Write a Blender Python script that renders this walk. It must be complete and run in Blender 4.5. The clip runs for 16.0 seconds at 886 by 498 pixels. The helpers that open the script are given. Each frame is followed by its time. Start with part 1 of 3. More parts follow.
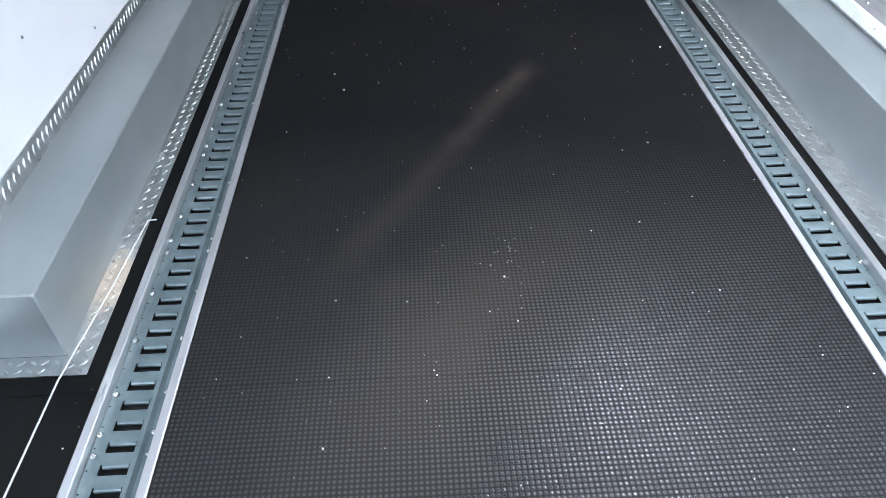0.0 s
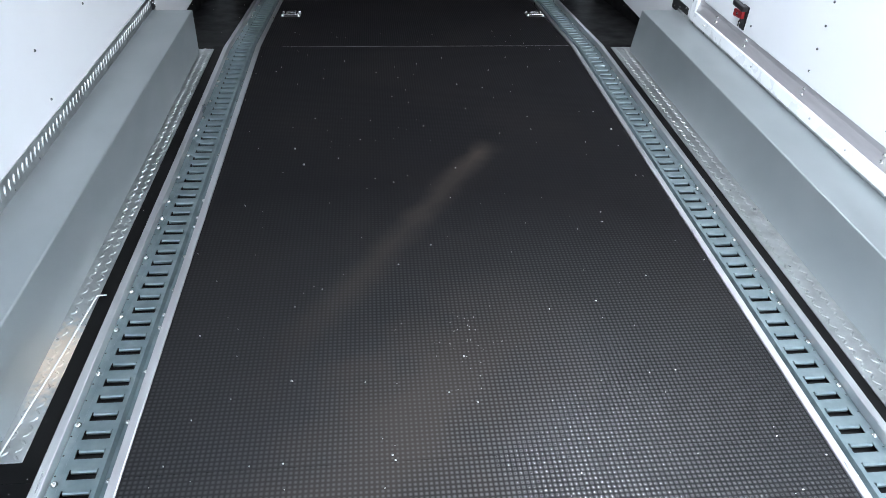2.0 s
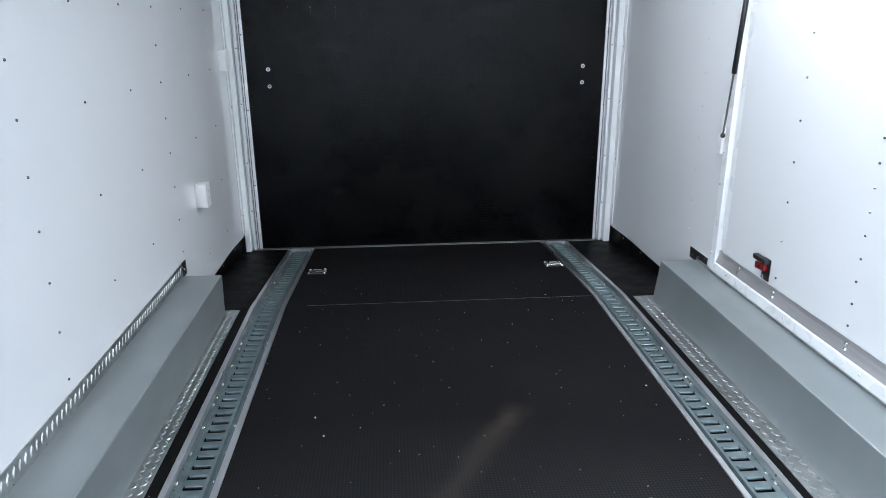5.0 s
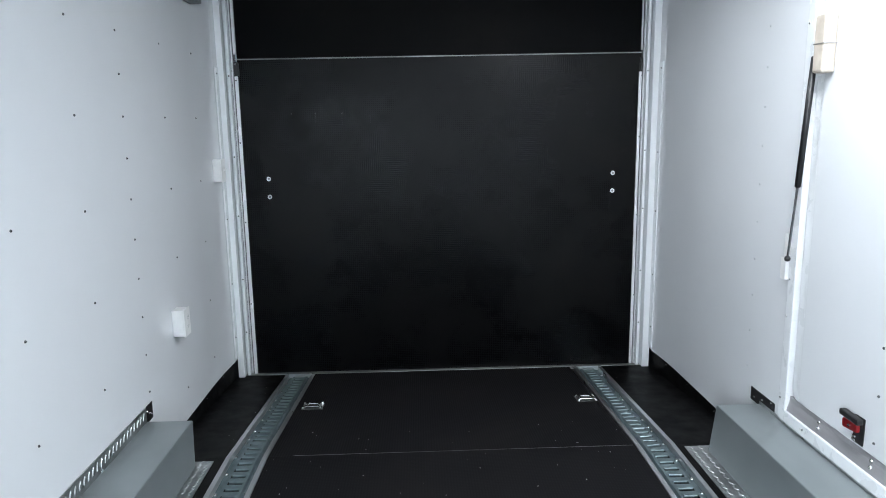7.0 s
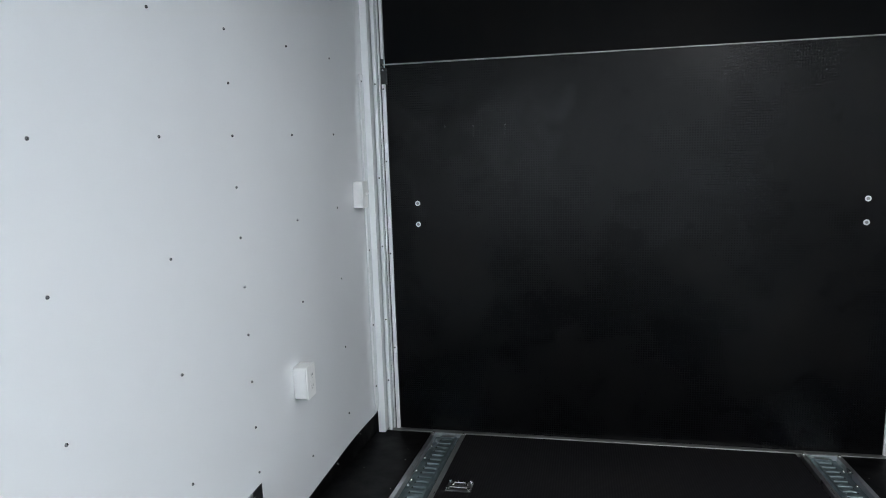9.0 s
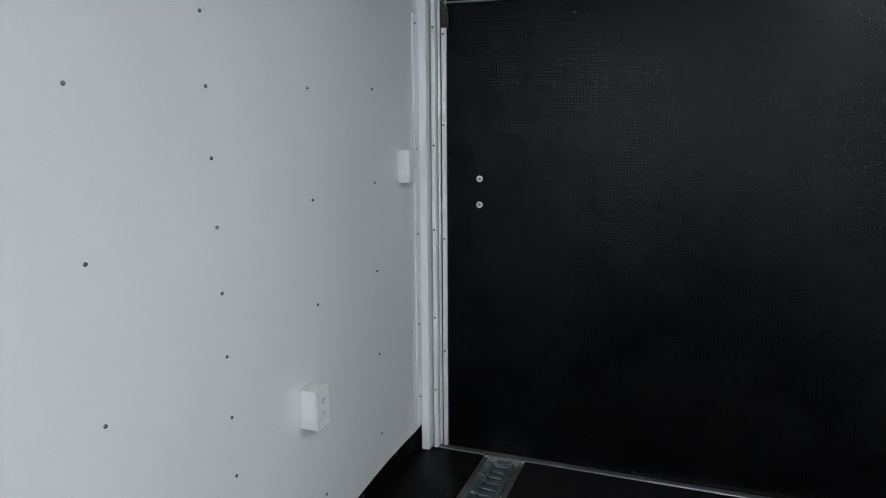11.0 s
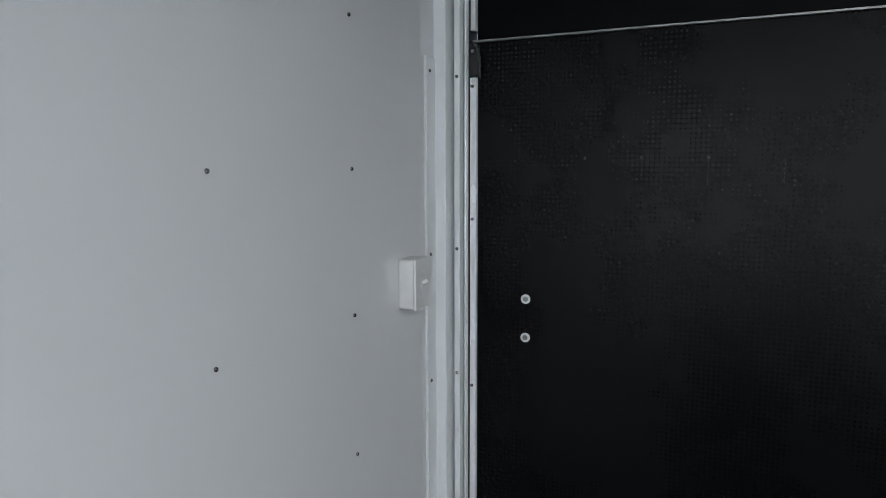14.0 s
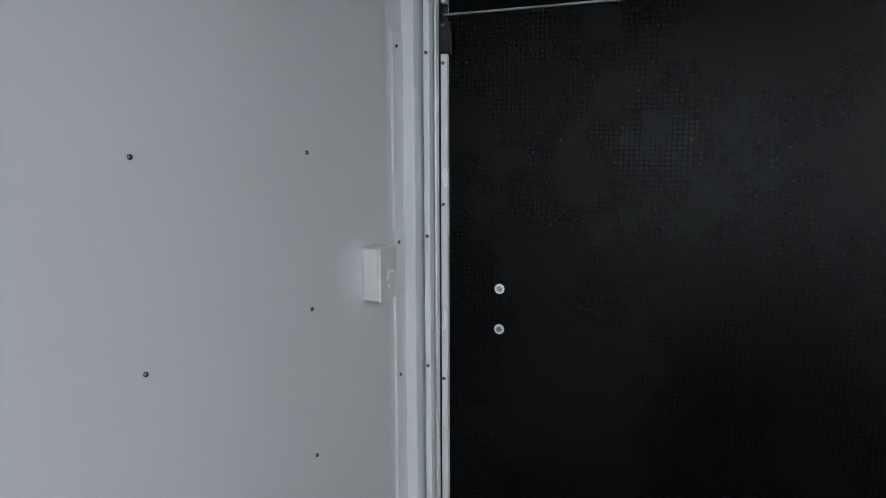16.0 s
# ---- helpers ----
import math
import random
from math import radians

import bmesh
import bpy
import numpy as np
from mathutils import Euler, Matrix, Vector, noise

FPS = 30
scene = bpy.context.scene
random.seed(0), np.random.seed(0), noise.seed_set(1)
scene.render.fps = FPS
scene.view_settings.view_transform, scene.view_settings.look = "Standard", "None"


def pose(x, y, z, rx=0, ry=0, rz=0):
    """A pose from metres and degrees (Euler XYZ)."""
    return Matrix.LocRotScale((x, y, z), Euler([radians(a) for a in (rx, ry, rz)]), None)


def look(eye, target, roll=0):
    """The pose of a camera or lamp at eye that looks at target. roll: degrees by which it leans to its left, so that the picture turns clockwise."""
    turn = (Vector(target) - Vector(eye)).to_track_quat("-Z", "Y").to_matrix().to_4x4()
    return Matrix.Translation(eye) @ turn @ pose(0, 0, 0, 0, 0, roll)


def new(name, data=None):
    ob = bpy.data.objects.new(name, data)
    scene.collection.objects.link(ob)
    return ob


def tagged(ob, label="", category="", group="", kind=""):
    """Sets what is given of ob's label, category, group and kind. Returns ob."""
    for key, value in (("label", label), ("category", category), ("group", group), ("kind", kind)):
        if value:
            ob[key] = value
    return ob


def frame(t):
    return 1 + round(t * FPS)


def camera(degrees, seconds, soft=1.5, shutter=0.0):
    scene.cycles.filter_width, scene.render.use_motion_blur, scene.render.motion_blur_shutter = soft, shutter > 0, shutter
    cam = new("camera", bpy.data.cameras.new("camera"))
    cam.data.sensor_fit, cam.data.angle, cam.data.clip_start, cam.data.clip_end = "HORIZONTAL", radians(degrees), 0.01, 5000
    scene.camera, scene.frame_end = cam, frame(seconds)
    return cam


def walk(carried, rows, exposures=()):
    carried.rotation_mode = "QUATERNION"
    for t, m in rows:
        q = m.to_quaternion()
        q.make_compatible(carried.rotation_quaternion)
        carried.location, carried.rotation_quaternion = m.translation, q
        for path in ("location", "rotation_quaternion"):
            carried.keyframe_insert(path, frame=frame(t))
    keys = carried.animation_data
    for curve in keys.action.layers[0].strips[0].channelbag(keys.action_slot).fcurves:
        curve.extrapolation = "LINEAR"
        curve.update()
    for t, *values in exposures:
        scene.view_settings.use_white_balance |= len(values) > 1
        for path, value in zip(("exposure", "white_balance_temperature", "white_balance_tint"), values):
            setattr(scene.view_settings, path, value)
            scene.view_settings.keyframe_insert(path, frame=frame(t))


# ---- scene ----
cam = camera(66.0, 16.0, soft=0.9)
PATH = [
    (0, (-0.247, -0.009, 1.221), (-0.204, 1.457, -0.138), -1.4),
    (0.5, (-0.24, -0.011, 1.212), (-0.175, 1.417, -0.187), -0.1),
    (1, (-0.234, -0.01, 1.214), (-0.118, 1.423, -0.177), 1.4),
    (1.5, (-0.249, -0.004, 1.229), (-0.099, 1.494, -0.088), 2.1),
    (2, (-0.258, 0.013, 1.247), (-0.076, 1.593, 0.035), 2.2),
    (2.5, (-0.254, 0.014, 1.256), (-0.036, 1.667, 0.151), 2.3),
    (3, (-0.252, 0.009, 1.261), (-0.029, 1.706, 0.226), 2.3),
    (3.5, (-0.248, 0.007, 1.259), (-0.045, 1.739, 0.279), 2.2),
    (4, (-0.246, 0.014, 1.269), (-0.074, 1.788, 0.362), 1.0),
    (4.5, (-0.249, 0.045, 1.285), (-0.1, 1.868, 0.476), -0.1),
    (5, (-0.263, 0.159, 1.314), (-0.123, 2.052, 0.683), -0.4),
    (5.2, (-0.272, 0.236, 1.322), (-0.138, 2.152, 0.767), -0.2),
    (7.5, (-0.147, 0.793, 1.345), (-0.142, 2.763, 1.004), -1.6),
    (8, (-0.172, 0.988, 1.35), (-0.276, 2.96, 1.035), -1.8),
    (8.5, (-0.22, 1.156, 1.349), (-0.445, 3.113, 1.005), -1.5),
    (9, (-0.22, 1.365, 1.365), (-0.625, 3.296, 1.037), -1.8),
    (9.2, (-0.203, 1.425, 1.361), (-0.671, 3.345, 1.052), -1.9),
    (11.3, (-0.297, 2.137, 1.358), (-0.95, 3.975, 0.915), -0.3),
    (11.5, (-0.304, 2.226, 1.37), (-0.975, 4.06, 0.94), -0.2),
    (12, (-0.317, 2.371, 1.371), (-1.047, 4.192, 0.983), 0.2),
    (12.5, (-0.398, 2.55, 1.371), (-1.14, 4.376, 1.029), 0.3),
    (13, (-0.456, 2.67, 1.377), (-1.205, 4.498, 1.066), -0.6),
    (13.5, (-0.509, 2.796, 1.401), (-1.252, 4.632, 1.125), -0.7),
    (14, (-0.512, 2.884, 1.393), (-1.303, 4.704, 1.146), -0.2),
    (14.5, (-0.507, 2.929, 1.389), (-1.302, 4.745, 1.13), 0.1),
    (15, (-0.509, 2.946, 1.382), (-1.298, 4.764, 1.112), 0.1),
    (15.5, (-0.519, 2.954, 1.377), (-1.319, 4.765, 1.093), -0.1),
    (15.8, (-0.509, 2.969, 1.386), (-1.300, 4.783, 1.093), -0.14),
    (16, (-0.492, 2.997, 1.402), (-1.267, 4.815, 1.093), -0.2),
]
walk(cam, [(t, look(eye, target, roll)) for t, eye, target, roll in PATH],
     [(0, 0.22, 6400, 17), (2.0, 0.22, 6450, 16), (3.5, 0.20, 6500, 15), (4.5, 0.02, 6450, 15), (5.2, -0.08, 6450, 15), (7.5, 0.04, 6600, 13), (9.0, -0.10, 6800, 14), (11.5, -0.42, 6900, 14), (13.0, -0.42, 6900, 14), (15.0, -0.44, 6900, 14), (16.0, -0.52, 6800, 14)])

# ---- measures of the trailer ----
XL, XR = -1.25, 1.205            # inner faces of the side walls
MID = (XL + XR) / 2
Y_FRONT, Y_BEND, Y_RAMP = -2.7, 3.285, 4.565
Z_TAIL, Z_CEIL = -0.117, 2.134
BOX_H, BOX_Y0, BOX_Y1 = 0.202, 1.004, 3.212
PITCH = 0.0506                   # spacing of the slots in the cargo track


def fz(y):
    """Height of the floor: level, then falling away towards the ramp."""
    return 0.0 if y <= Y_BEND else Z_TAIL * (y - Y_BEND) / (Y_RAMP - Y_BEND)


def bow(y):
    """How far the side liners lean inwards near the rear posts."""
    return 0.12 * max(0.0, min(y, 4.41) - 4.03) ** 2


# ---- light ----
world = bpy.data.worlds.new("world")
scene.world = world
world.use_nodes = True
sky = world.node_tree.nodes.new("ShaderNodeTexSky")
sky.sky_type, sky.sun_disc = "NISHITA", False
sky.sun_elevation, sky.sun_rotation = radians(40), radians(120)
world.node_tree.links.new(sky.outputs[0], world.node_tree.nodes["Background"].inputs[0])
world.node_tree.nodes["Background"].inputs[1].default_value = 0.08

LAMP_SPOTS = [(0.80, 2.10), (0.30, 3.40)]
LAMP_POWER = [32.0, 8.5]
LAMP_HALF = [0.60, 0.10]            # half the length of each
LAMP_COLOUR = (0.87, 0.95, 1.0)
DOOR_Y0, DOOR_Y1, DOOR_Z = -2.25, -1.35, 1.90     # open side door by the front wall
day = bpy.data.lights.new("daylight", "AREA")
day.shape, day.size, day.size_y, day.energy, day.color = "RECTANGLE", 1.20, DOOR_Y1 - DOOR_Y0 - 0.04, 690.0, (0.80, 0.91, 1.0)
# the sky beyond the doorway shines in and down
new("daylight", day).matrix_world = pose(XL - 0.36, (DOOR_Y0 + DOOR_Y1) / 2, 1.2, 0, -60, 0)


# ---- materials ----
def material(name, colour, rough=0.5, metal=0.0, coat=0.0):
    m = bpy.data.materials.new(name)
    m.use_nodes = True
    b = m.node_tree.nodes["Principled BSDF"]
    b.inputs["Base Color"].default_value = (*colour, 1)
    b.inputs["Roughness"].default_value = rough
    b.inputs["Metallic"].default_value = metal
    b.inputs["Coat Weight"].default_value = coat
    b.inputs["Coat Roughness"].default_value = 0.1
    return m


def node(m, kind, **values):
    n = m.node_tree.nodes.new(kind)
    for key, value in values.items():
        n.inputs[key].default_value = value
    return n


def link(m, a, b):
    m.node_tree.links.new(a, b)


def shader(m):
    return m.node_tree.nodes["Principled BSDF"]


def place_of(m, scale=(1, 1, 1)):
    g = m.node_tree.nodes.new("ShaderNodeNewGeometry")
    mp = m.node_tree.nodes.new("ShaderNodeMapping")
    mp.inputs["Scale"].default_value = scale
    link(m, g.outputs["Position"], mp.inputs["Vector"])
    return mp.outputs["Vector"]


def ramp(m, fac, stops):
    r = m.node_tree.nodes.new("ShaderNodeValToRGB")
    e = r.color_ramp.elements
    while len(e) < len(stops):
        e.new(0.5)
    for k, (p, c) in enumerate(stops):
        e[k].position = p
        e[k].color = (*c, 1) if isinstance(c, tuple) else (c, c, c, 1)
    link(m, fac, r.inputs[0])
    return r.outputs[0]


def noise_of(m, scale, detail=4, stretch=(1, 1, 1), rough=0.55):
    n = node(m, "ShaderNodeTexNoise", Scale=scale, Detail=detail, Roughness=rough)
    link(m, place_of(m, stretch), n.inputs["Vector"])
    return n.outputs["Fac"]


def add_bump(m, height, strength, distance):
    b = node(m, "ShaderNodeBump", Strength=strength, Distance=distance)
    link(m, height, b.inputs["Height"])
    old = shader(m).inputs["Normal"]
    if old.is_linked:
        link(m, old.links[0].from_socket, b.inputs["Normal"])
    link(m, b.outputs[0], old)


def math_node(m, op, a, b=None):
    n = m.node_tree.nodes.new("ShaderNodeMath")
    n.operation = op
    for k, v in enumerate((a, b)):
        if v is None:
            continue
        if isinstance(v, (int, float)):
            n.inputs[k].default_value = v
        else:
            link(m, v, n.inputs[k])
    return n.outputs[0]


def vary(m, scale, dark, light, rough=None, detail=5, stretch=(1, 1, 1)):
    """Colour, and gloss where given, drift between two values."""
    f = noise_of(m, scale, detail, stretch)
    link(m, ramp(m, f, [(0.3, dark), (0.7, light)]), shader(m).inputs["Base Color"])
    if rough:
        link(m, ramp(m, noise_of(m, scale * 1.7, detail, stretch), [(0.3, rough[0]), (0.7, rough[1])]), shader(m).inputs["Roughness"])


def mesh_film(name, base, axes, streak=False, relief=0.00056, stud_gloss=0.15, flat_gloss=0.80):
    """Black film-faced board with a fine raised grid of round studs, axes: the two that lie in the board."""
    m = material(name, base, 0.4)
    p = 0.0112
    sep = m.node_tree.nodes.new("ShaderNodeSeparateXYZ")
    g = m.node_tree.nodes.new("ShaderNodeNewGeometry")
    link(m, g.outputs["Position"], sep.inputs[0])
    waves = [math_node(m, "ADD", math_node(m, "MULTIPLY", math_node(m, "COSINE", math_node(m, "MULTIPLY", sep.outputs[a], 2 * math.pi / p)), 0.5), 0.5) for a in axes]
    studs = math_node(m, "POWER", math_node(m, "MULTIPLY", *waves), 0.8)
    if streak:
        # stud relief cut back towards rear and far side, standing in for missing glare
        stud_fade = math_node(m, "SUBTRACT", sep.outputs[1], math_node(m, "MULTIPLY", sep.outputs[0], 0.5))
        stud_fade = math_node(m, "ADD", stud_fade, math_node(m, "MULTIPLY", math_node(m, "SUBTRACT", noise_of(m, 3.0, 4), 0.5), 0.5))
        studs = math_node(m, "MULTIPLY", studs, ramp(m, math_node(m, "MULTIPLY", stud_fade, 0.4), [(0.34, 1.0), (0.70, 0.22)]))
    cloud = noise_of(m, 2.3, 6)
    worn = ramp(m, noise_of(m, 5.0, 6), [(0.3, stud_gloss), (0.75, stud_gloss + (0.06 if streak else 0.02))])
    flat = math_node(m, "SUBTRACT", 1.0, math_node(m, "POWER", studs, 0.6))
    sheen = math_node(m, "ADD", worn, math_node(m, "MULTIPLY", flat, flat_gloss - stud_gloss))
    dust = ramp(m, cloud, [(0.45, 0.0), (0.8, 0.06)])
    if streak:
        # a dusty smear dragged slantwise over the boards
        def lane(x0, y0, x1, y1, wide, strength):
            dx, dy = x1 - x0, y1 - y0
            length = math.hypot(dx, dy)
            ux, uy = dx / length, dy / length
            px, py = math_node(m, "SUBTRACT", sep.outputs[0], x0), math_node(m, "SUBTRACT", sep.outputs[1], y0)
            along = math_node(m, "ADD", math_node(m, "MULTIPLY", px, ux / length), math_node(m, "MULTIPLY", py, uy / length))
            off = math_node(m, "ABSOLUTE", math_node(m, "SUBTRACT", math_node(m, "MULTIPLY", px, -uy), math_node(m, "MULTIPLY", py, -ux)))
            off = math_node(m, "ADD", off, math_node(m, "MULTIPLY", math_node(m, "SUBTRACT", noise_of(m, 7, 3), 0.5), wide * 1.6))
            body = ramp(m, math_node(m, "DIVIDE", off, wide), [(0.15, strength), (1.0, 0.0)])
            ends = ramp(m, along, LANE_ENDS[wide < 0.1])
            return math_node(m, "MULTIPLY", body, ends)
        smear = math_node(m, "ADD", lane(-0.64, 1.00, 0.175, 2.315, 0.070, 0.30), lane(-0.62, 0.50, 0.22, 1.50, 0.27, 0.42))
        dust = math_node(m, "MAXIMUM", dust, smear)
    link(m, math_node(m, "ADD", sheen, math_node(m, "MULTIPLY", dust, 1.1)), shader(m).inputs["Roughness"])
    clear = math_node(m, "MAXIMUM", math_node(m, "SUBTRACT", 1.0, math_node(m, "MULTIPLY", dust, 1.6)), 0.15)
    add_bump(m, math_node(m, "MULTIPLY", studs, clear), 1.0, relief)
    mix = m.node_tree.nodes.new("ShaderNodeMix")
    mix.data_type = "RGBA"
    mix.inputs[6].default_value, mix.inputs[7].default_value = (*base, 1), (0.080, 0.064, 0.053, 1)
    link(m, dust, mix.inputs[0])
    link(m, mix.outputs[2], shader(m).inputs["Base Color"])
    return m, studs


LANE_ENDS = ([(0.0, 0.0), (0.45, 1.0), (0.55, 1.0), (1.0, 0.0)], [(0.0, 0.0), (0.35, 0.6), (0.80, 0.75), (0.93, 1.3), (1.0, 0.0)])
floor_film, floor_studs = mesh_film("black mesh film on floor boards", (0.0112, 0.0110, 0.0120), (0, 1), True)
flap_film, _ = mesh_film("black mesh film on flap", (0.0026, 0.0028, 0.0032), (0, 2), False, 0.00003, 0.52, 0.56)
ramp_film, _ = mesh_film("black mesh film on ramp", (0.0021, 0.0023, 0.0028), (0, 2), False, 0.00002, 0.25, 0.27)


def gloss(m, stops, by=None):
    """Sheen that fades where a matt film is seen at a slant, times the polish by where given."""
    facing = node(m, "ShaderNodeLayerWeight", Blend=0.5).outputs["Facing"]
    level = ramp(m, facing, stops)
    link(m, level if by is None else math_node(m, "MULTIPLY", level, by), shader(m).inputs["Specular IOR Level"])


gloss(floor_film, [(0.20, 0.74), (0.47, 0.035)], math_node(floor_film, "ADD", math_node(floor_film, "MULTIPLY", floor_studs, 1.15), 0.44))
shader(flap_film).inputs["Specular IOR Level"].default_value = 0.06
shader(ramp_film).inputs["Specular IOR Level"].default_value = 0.125
side_film = material("black smooth film", (0.012, 0.012, 0.013), 0.42)
vary(side_film, 6, (0.003, 0.003, 0.0035), (0.0062, 0.006, 0.006), (0.34, 0.55))
gloss(side_film, [(0.36, 0.14), (0.72, 0.04)])
add_bump(side_film, noise_of(side_film, 260, 3), 0.15, 0.001)

wall_white = material("white gloss liner", (0.78, 0.80, 0.81), 0.16)
vary(wall_white, 1.1, (0.75, 0.77, 0.785), (0.80, 0.815, 0.825), (0.004, 0.012), 4)
shader(wall_white).inputs["Specular IOR Level"].default_value = 0.55
add_bump(wall_white, noise_of(wall_white, 1.7, 2), 0.018, 0.008)
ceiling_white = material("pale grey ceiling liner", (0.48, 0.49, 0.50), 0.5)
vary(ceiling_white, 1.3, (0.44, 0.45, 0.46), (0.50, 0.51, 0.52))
front_grey = material("grey front panelling", (0.36, 0.37, 0.38), 0.5)
vary(front_grey, 2.0, (0.30, 0.31, 0.32), (0.38, 0.39, 0.40))
frame_white = material("white enamelled frame", (0.80, 0.82, 0.83), 0.28)
vary(frame_white, 9, (0.76, 0.78, 0.79), (0.82, 0.84, 0.85), (0.22, 0.38))
worn_white = material("worn white screw paint", (0.60, 0.62, 0.63), 0.35)
vary(worn_white, 200, (0.48, 0.50, 0.51), (0.66, 0.68, 0.69))
post_grey = material("pale grey enamelled post", (0.62, 0.66, 0.67), 0.25)
vary(post_grey, 5, (0.84, 0.87, 0.88), (0.89, 0.91, 0.92), (0.12, 0.22), 5, (1, 1, 0.25))
galvanised = material("grey sheet steel", (0.42, 0.46, 0.465), 0.3, 0.60)
vary(galvanised, 3.2, (0.31, 0.35, 0.355), (0.39, 0.43, 0.435), (0.30, 0.42), 3, (1, 0.6, 1))
add_bump(galvanised, noise_of(galvanised, 2.2, 1), 0.05, 0.005)
add_bump(galvanised, noise_of(galvanised, 160, 2), 0.02, 0.0006)
tread_metal = material("bright tread plate", (0.62, 0.64, 0.64), 0.32, 0.95)
vary(tread_metal, 14, (0.40, 0.415, 0.415), (0.62, 0.64, 0.64), (0.26, 0.45), 6)
# warm highlight painted into the plate's colour near its front end
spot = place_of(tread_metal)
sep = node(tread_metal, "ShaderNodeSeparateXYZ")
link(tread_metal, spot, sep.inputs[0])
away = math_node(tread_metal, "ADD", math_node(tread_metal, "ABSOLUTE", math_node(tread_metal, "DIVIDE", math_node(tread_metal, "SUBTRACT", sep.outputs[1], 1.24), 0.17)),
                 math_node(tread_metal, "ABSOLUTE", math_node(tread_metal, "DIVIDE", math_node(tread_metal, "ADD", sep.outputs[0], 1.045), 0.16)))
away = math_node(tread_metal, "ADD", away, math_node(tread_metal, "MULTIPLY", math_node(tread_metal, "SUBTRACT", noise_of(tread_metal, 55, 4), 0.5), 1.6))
warm_glint = node(tread_metal, "ShaderNodeMix")
warm_glint.data_type = "RGBA"
link(tread_metal, ramp(tread_metal, away, [(0.35, 0.85), (0.95, 0.0)]), warm_glint.inputs[0])
link(tread_metal, shader(tread_metal).inputs["Base Color"].links[0].from_socket, warm_glint.inputs[6])
warm_glint.inputs[7].default_value = (0.80, 0.66, 0.52, 1)
link(tread_metal, warm_glint.outputs[2], shader(tread_metal).inputs["Base Color"])
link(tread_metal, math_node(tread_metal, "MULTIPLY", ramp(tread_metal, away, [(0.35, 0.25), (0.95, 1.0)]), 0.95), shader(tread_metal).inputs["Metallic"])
track_zinc = material("blue-grey zinc coat", (0.30, 0.40, 0.42), 0.36, 0.88)
vary(track_zinc, 20, (0.20, 0.265, 0.28), (0.285, 0.355, 0.37), (0.38, 0.52), 6)
alloy = material("mill aluminium", (0.70, 0.71, 0.72), 0.34, 0.95)
vary(alloy, 30, (0.60, 0.60, 0.615), (0.76, 0.765, 0.775), (0.26, 0.42), 5, (1, 0.1, 0.1))
bead_alloy = material("bright drawn aluminium", (0.86, 0.87, 0.88), 0.2, 0.15)
vary(bead_alloy, 12, (0.82, 0.83, 0.84), (0.92, 0.93, 0.94), (0.16, 0.30), 4, (1, 1, 0.3))
worn_alloy = material("dull worn aluminium", (0.36, 0.36, 0.35), 0.45, 0.9)
vary(worn_alloy, 40, (0.26, 0.26, 0.25), (0.44, 0.44, 0.43), (0.38, 0.55), 5, (0.2, 1, 1))
bright_zinc = material("bright zinc screw", (0.78, 0.78, 0.76), 0.22, 1.0)
vary(bright_zinc, 300, (0.6, 0.6, 0.58), (0.85, 0.85, 0.83))
dark_steel = material("plain steel screw", (0.6, 0.6, 0.6), 0.18, 1.0)
vary(dark_steel, 300, (0.24, 0.24, 0.25), (0.38, 0.38, 0.38))
black_plastic = material("black plastic", (0.012, 0.012, 0.013), 0.4)
vary(black_plastic, 60, (0.009, 0.009, 0.01), (0.02, 0.02, 0.021))
deep_black = material("black underside and slot shade", (0.006, 0.006, 0.007), 0.7)
sill_alloy = material("brushed aluminium sill", (0.62, 0.62, 0.63), 0.45, 0.5)
vary(sill_alloy, 25, (0.40, 0.39, 0.40), (0.52, 0.51, 0.52), (0.36, 0.52), 5, (1, 0.1, 1))
scuff = material("pale scuff in film", (0.016, 0.0165, 0.0175), 0.6)
red_plastic = material("red plastic", (0.45, 0.012, 0.014), 0.3)
vary(red_plastic, 60, (0.20, 0.006, 0.009), (0.34, 0.010, 0.013))
white_plastic = material("white plastic", (0.80, 0.80, 0.79), 0.3)
vary(white_plastic, 25, (0.77, 0.77, 0.76), (0.83, 0.83, 0.82))
tan_plastic = material("ivory plastic", (0.62, 0.57, 0.50), 0.45)
vary(tan_plastic, 30, (0.46, 0.40, 0.33), (0.58, 0.52, 0.45))
crumb_white = material("pale crumbs", (0.72, 0.71, 0.68), 0.7)
vary(crumb_white, 90, (0.55, 0.53, 0.5), (0.85, 0.84, 0.82))
washer_white = material("pale nylon washer", (0.75, 0.76, 0.75), 0.35)
vary(washer_white, 90, (0.80, 0.81, 0.80), (0.88, 0.89, 0.88))
box_dark = material("mid grey painted metal", (0.13, 0.15, 0.155), 0.4)
vary(box_dark, 18, (0.11, 0.125, 0.13), (0.16, 0.18, 0.185))
ground_grey = material("grey gravel", (0.2, 0.2, 0.19), 0.9)
vary(ground_grey, 30, (0.14, 0.14, 0.13), (0.27, 0.26, 0.25))
glow = bpy.data.materials.new("lamp diffuser")
glow.use_nodes = True
shader(glow).inputs["Emission Color"].default_value = (*LAMP_COLOUR, 1)
shader(glow).inputs["Emission Strength"].default_value = 6.0


# ---- building helpers ----
def mesh_of(name, bm, mat, smooth=False):
    me = bpy.data.meshes.new(name)
    bmesh.ops.recalc_face_normals(bm, faces=bm.faces)
    bm.to_mesh(me)
    bm.free()
    me.materials.append(mat)
    if smooth:
        me.polygons.foreach_set("use_smooth", [True] * len(me.polygons))
    return me


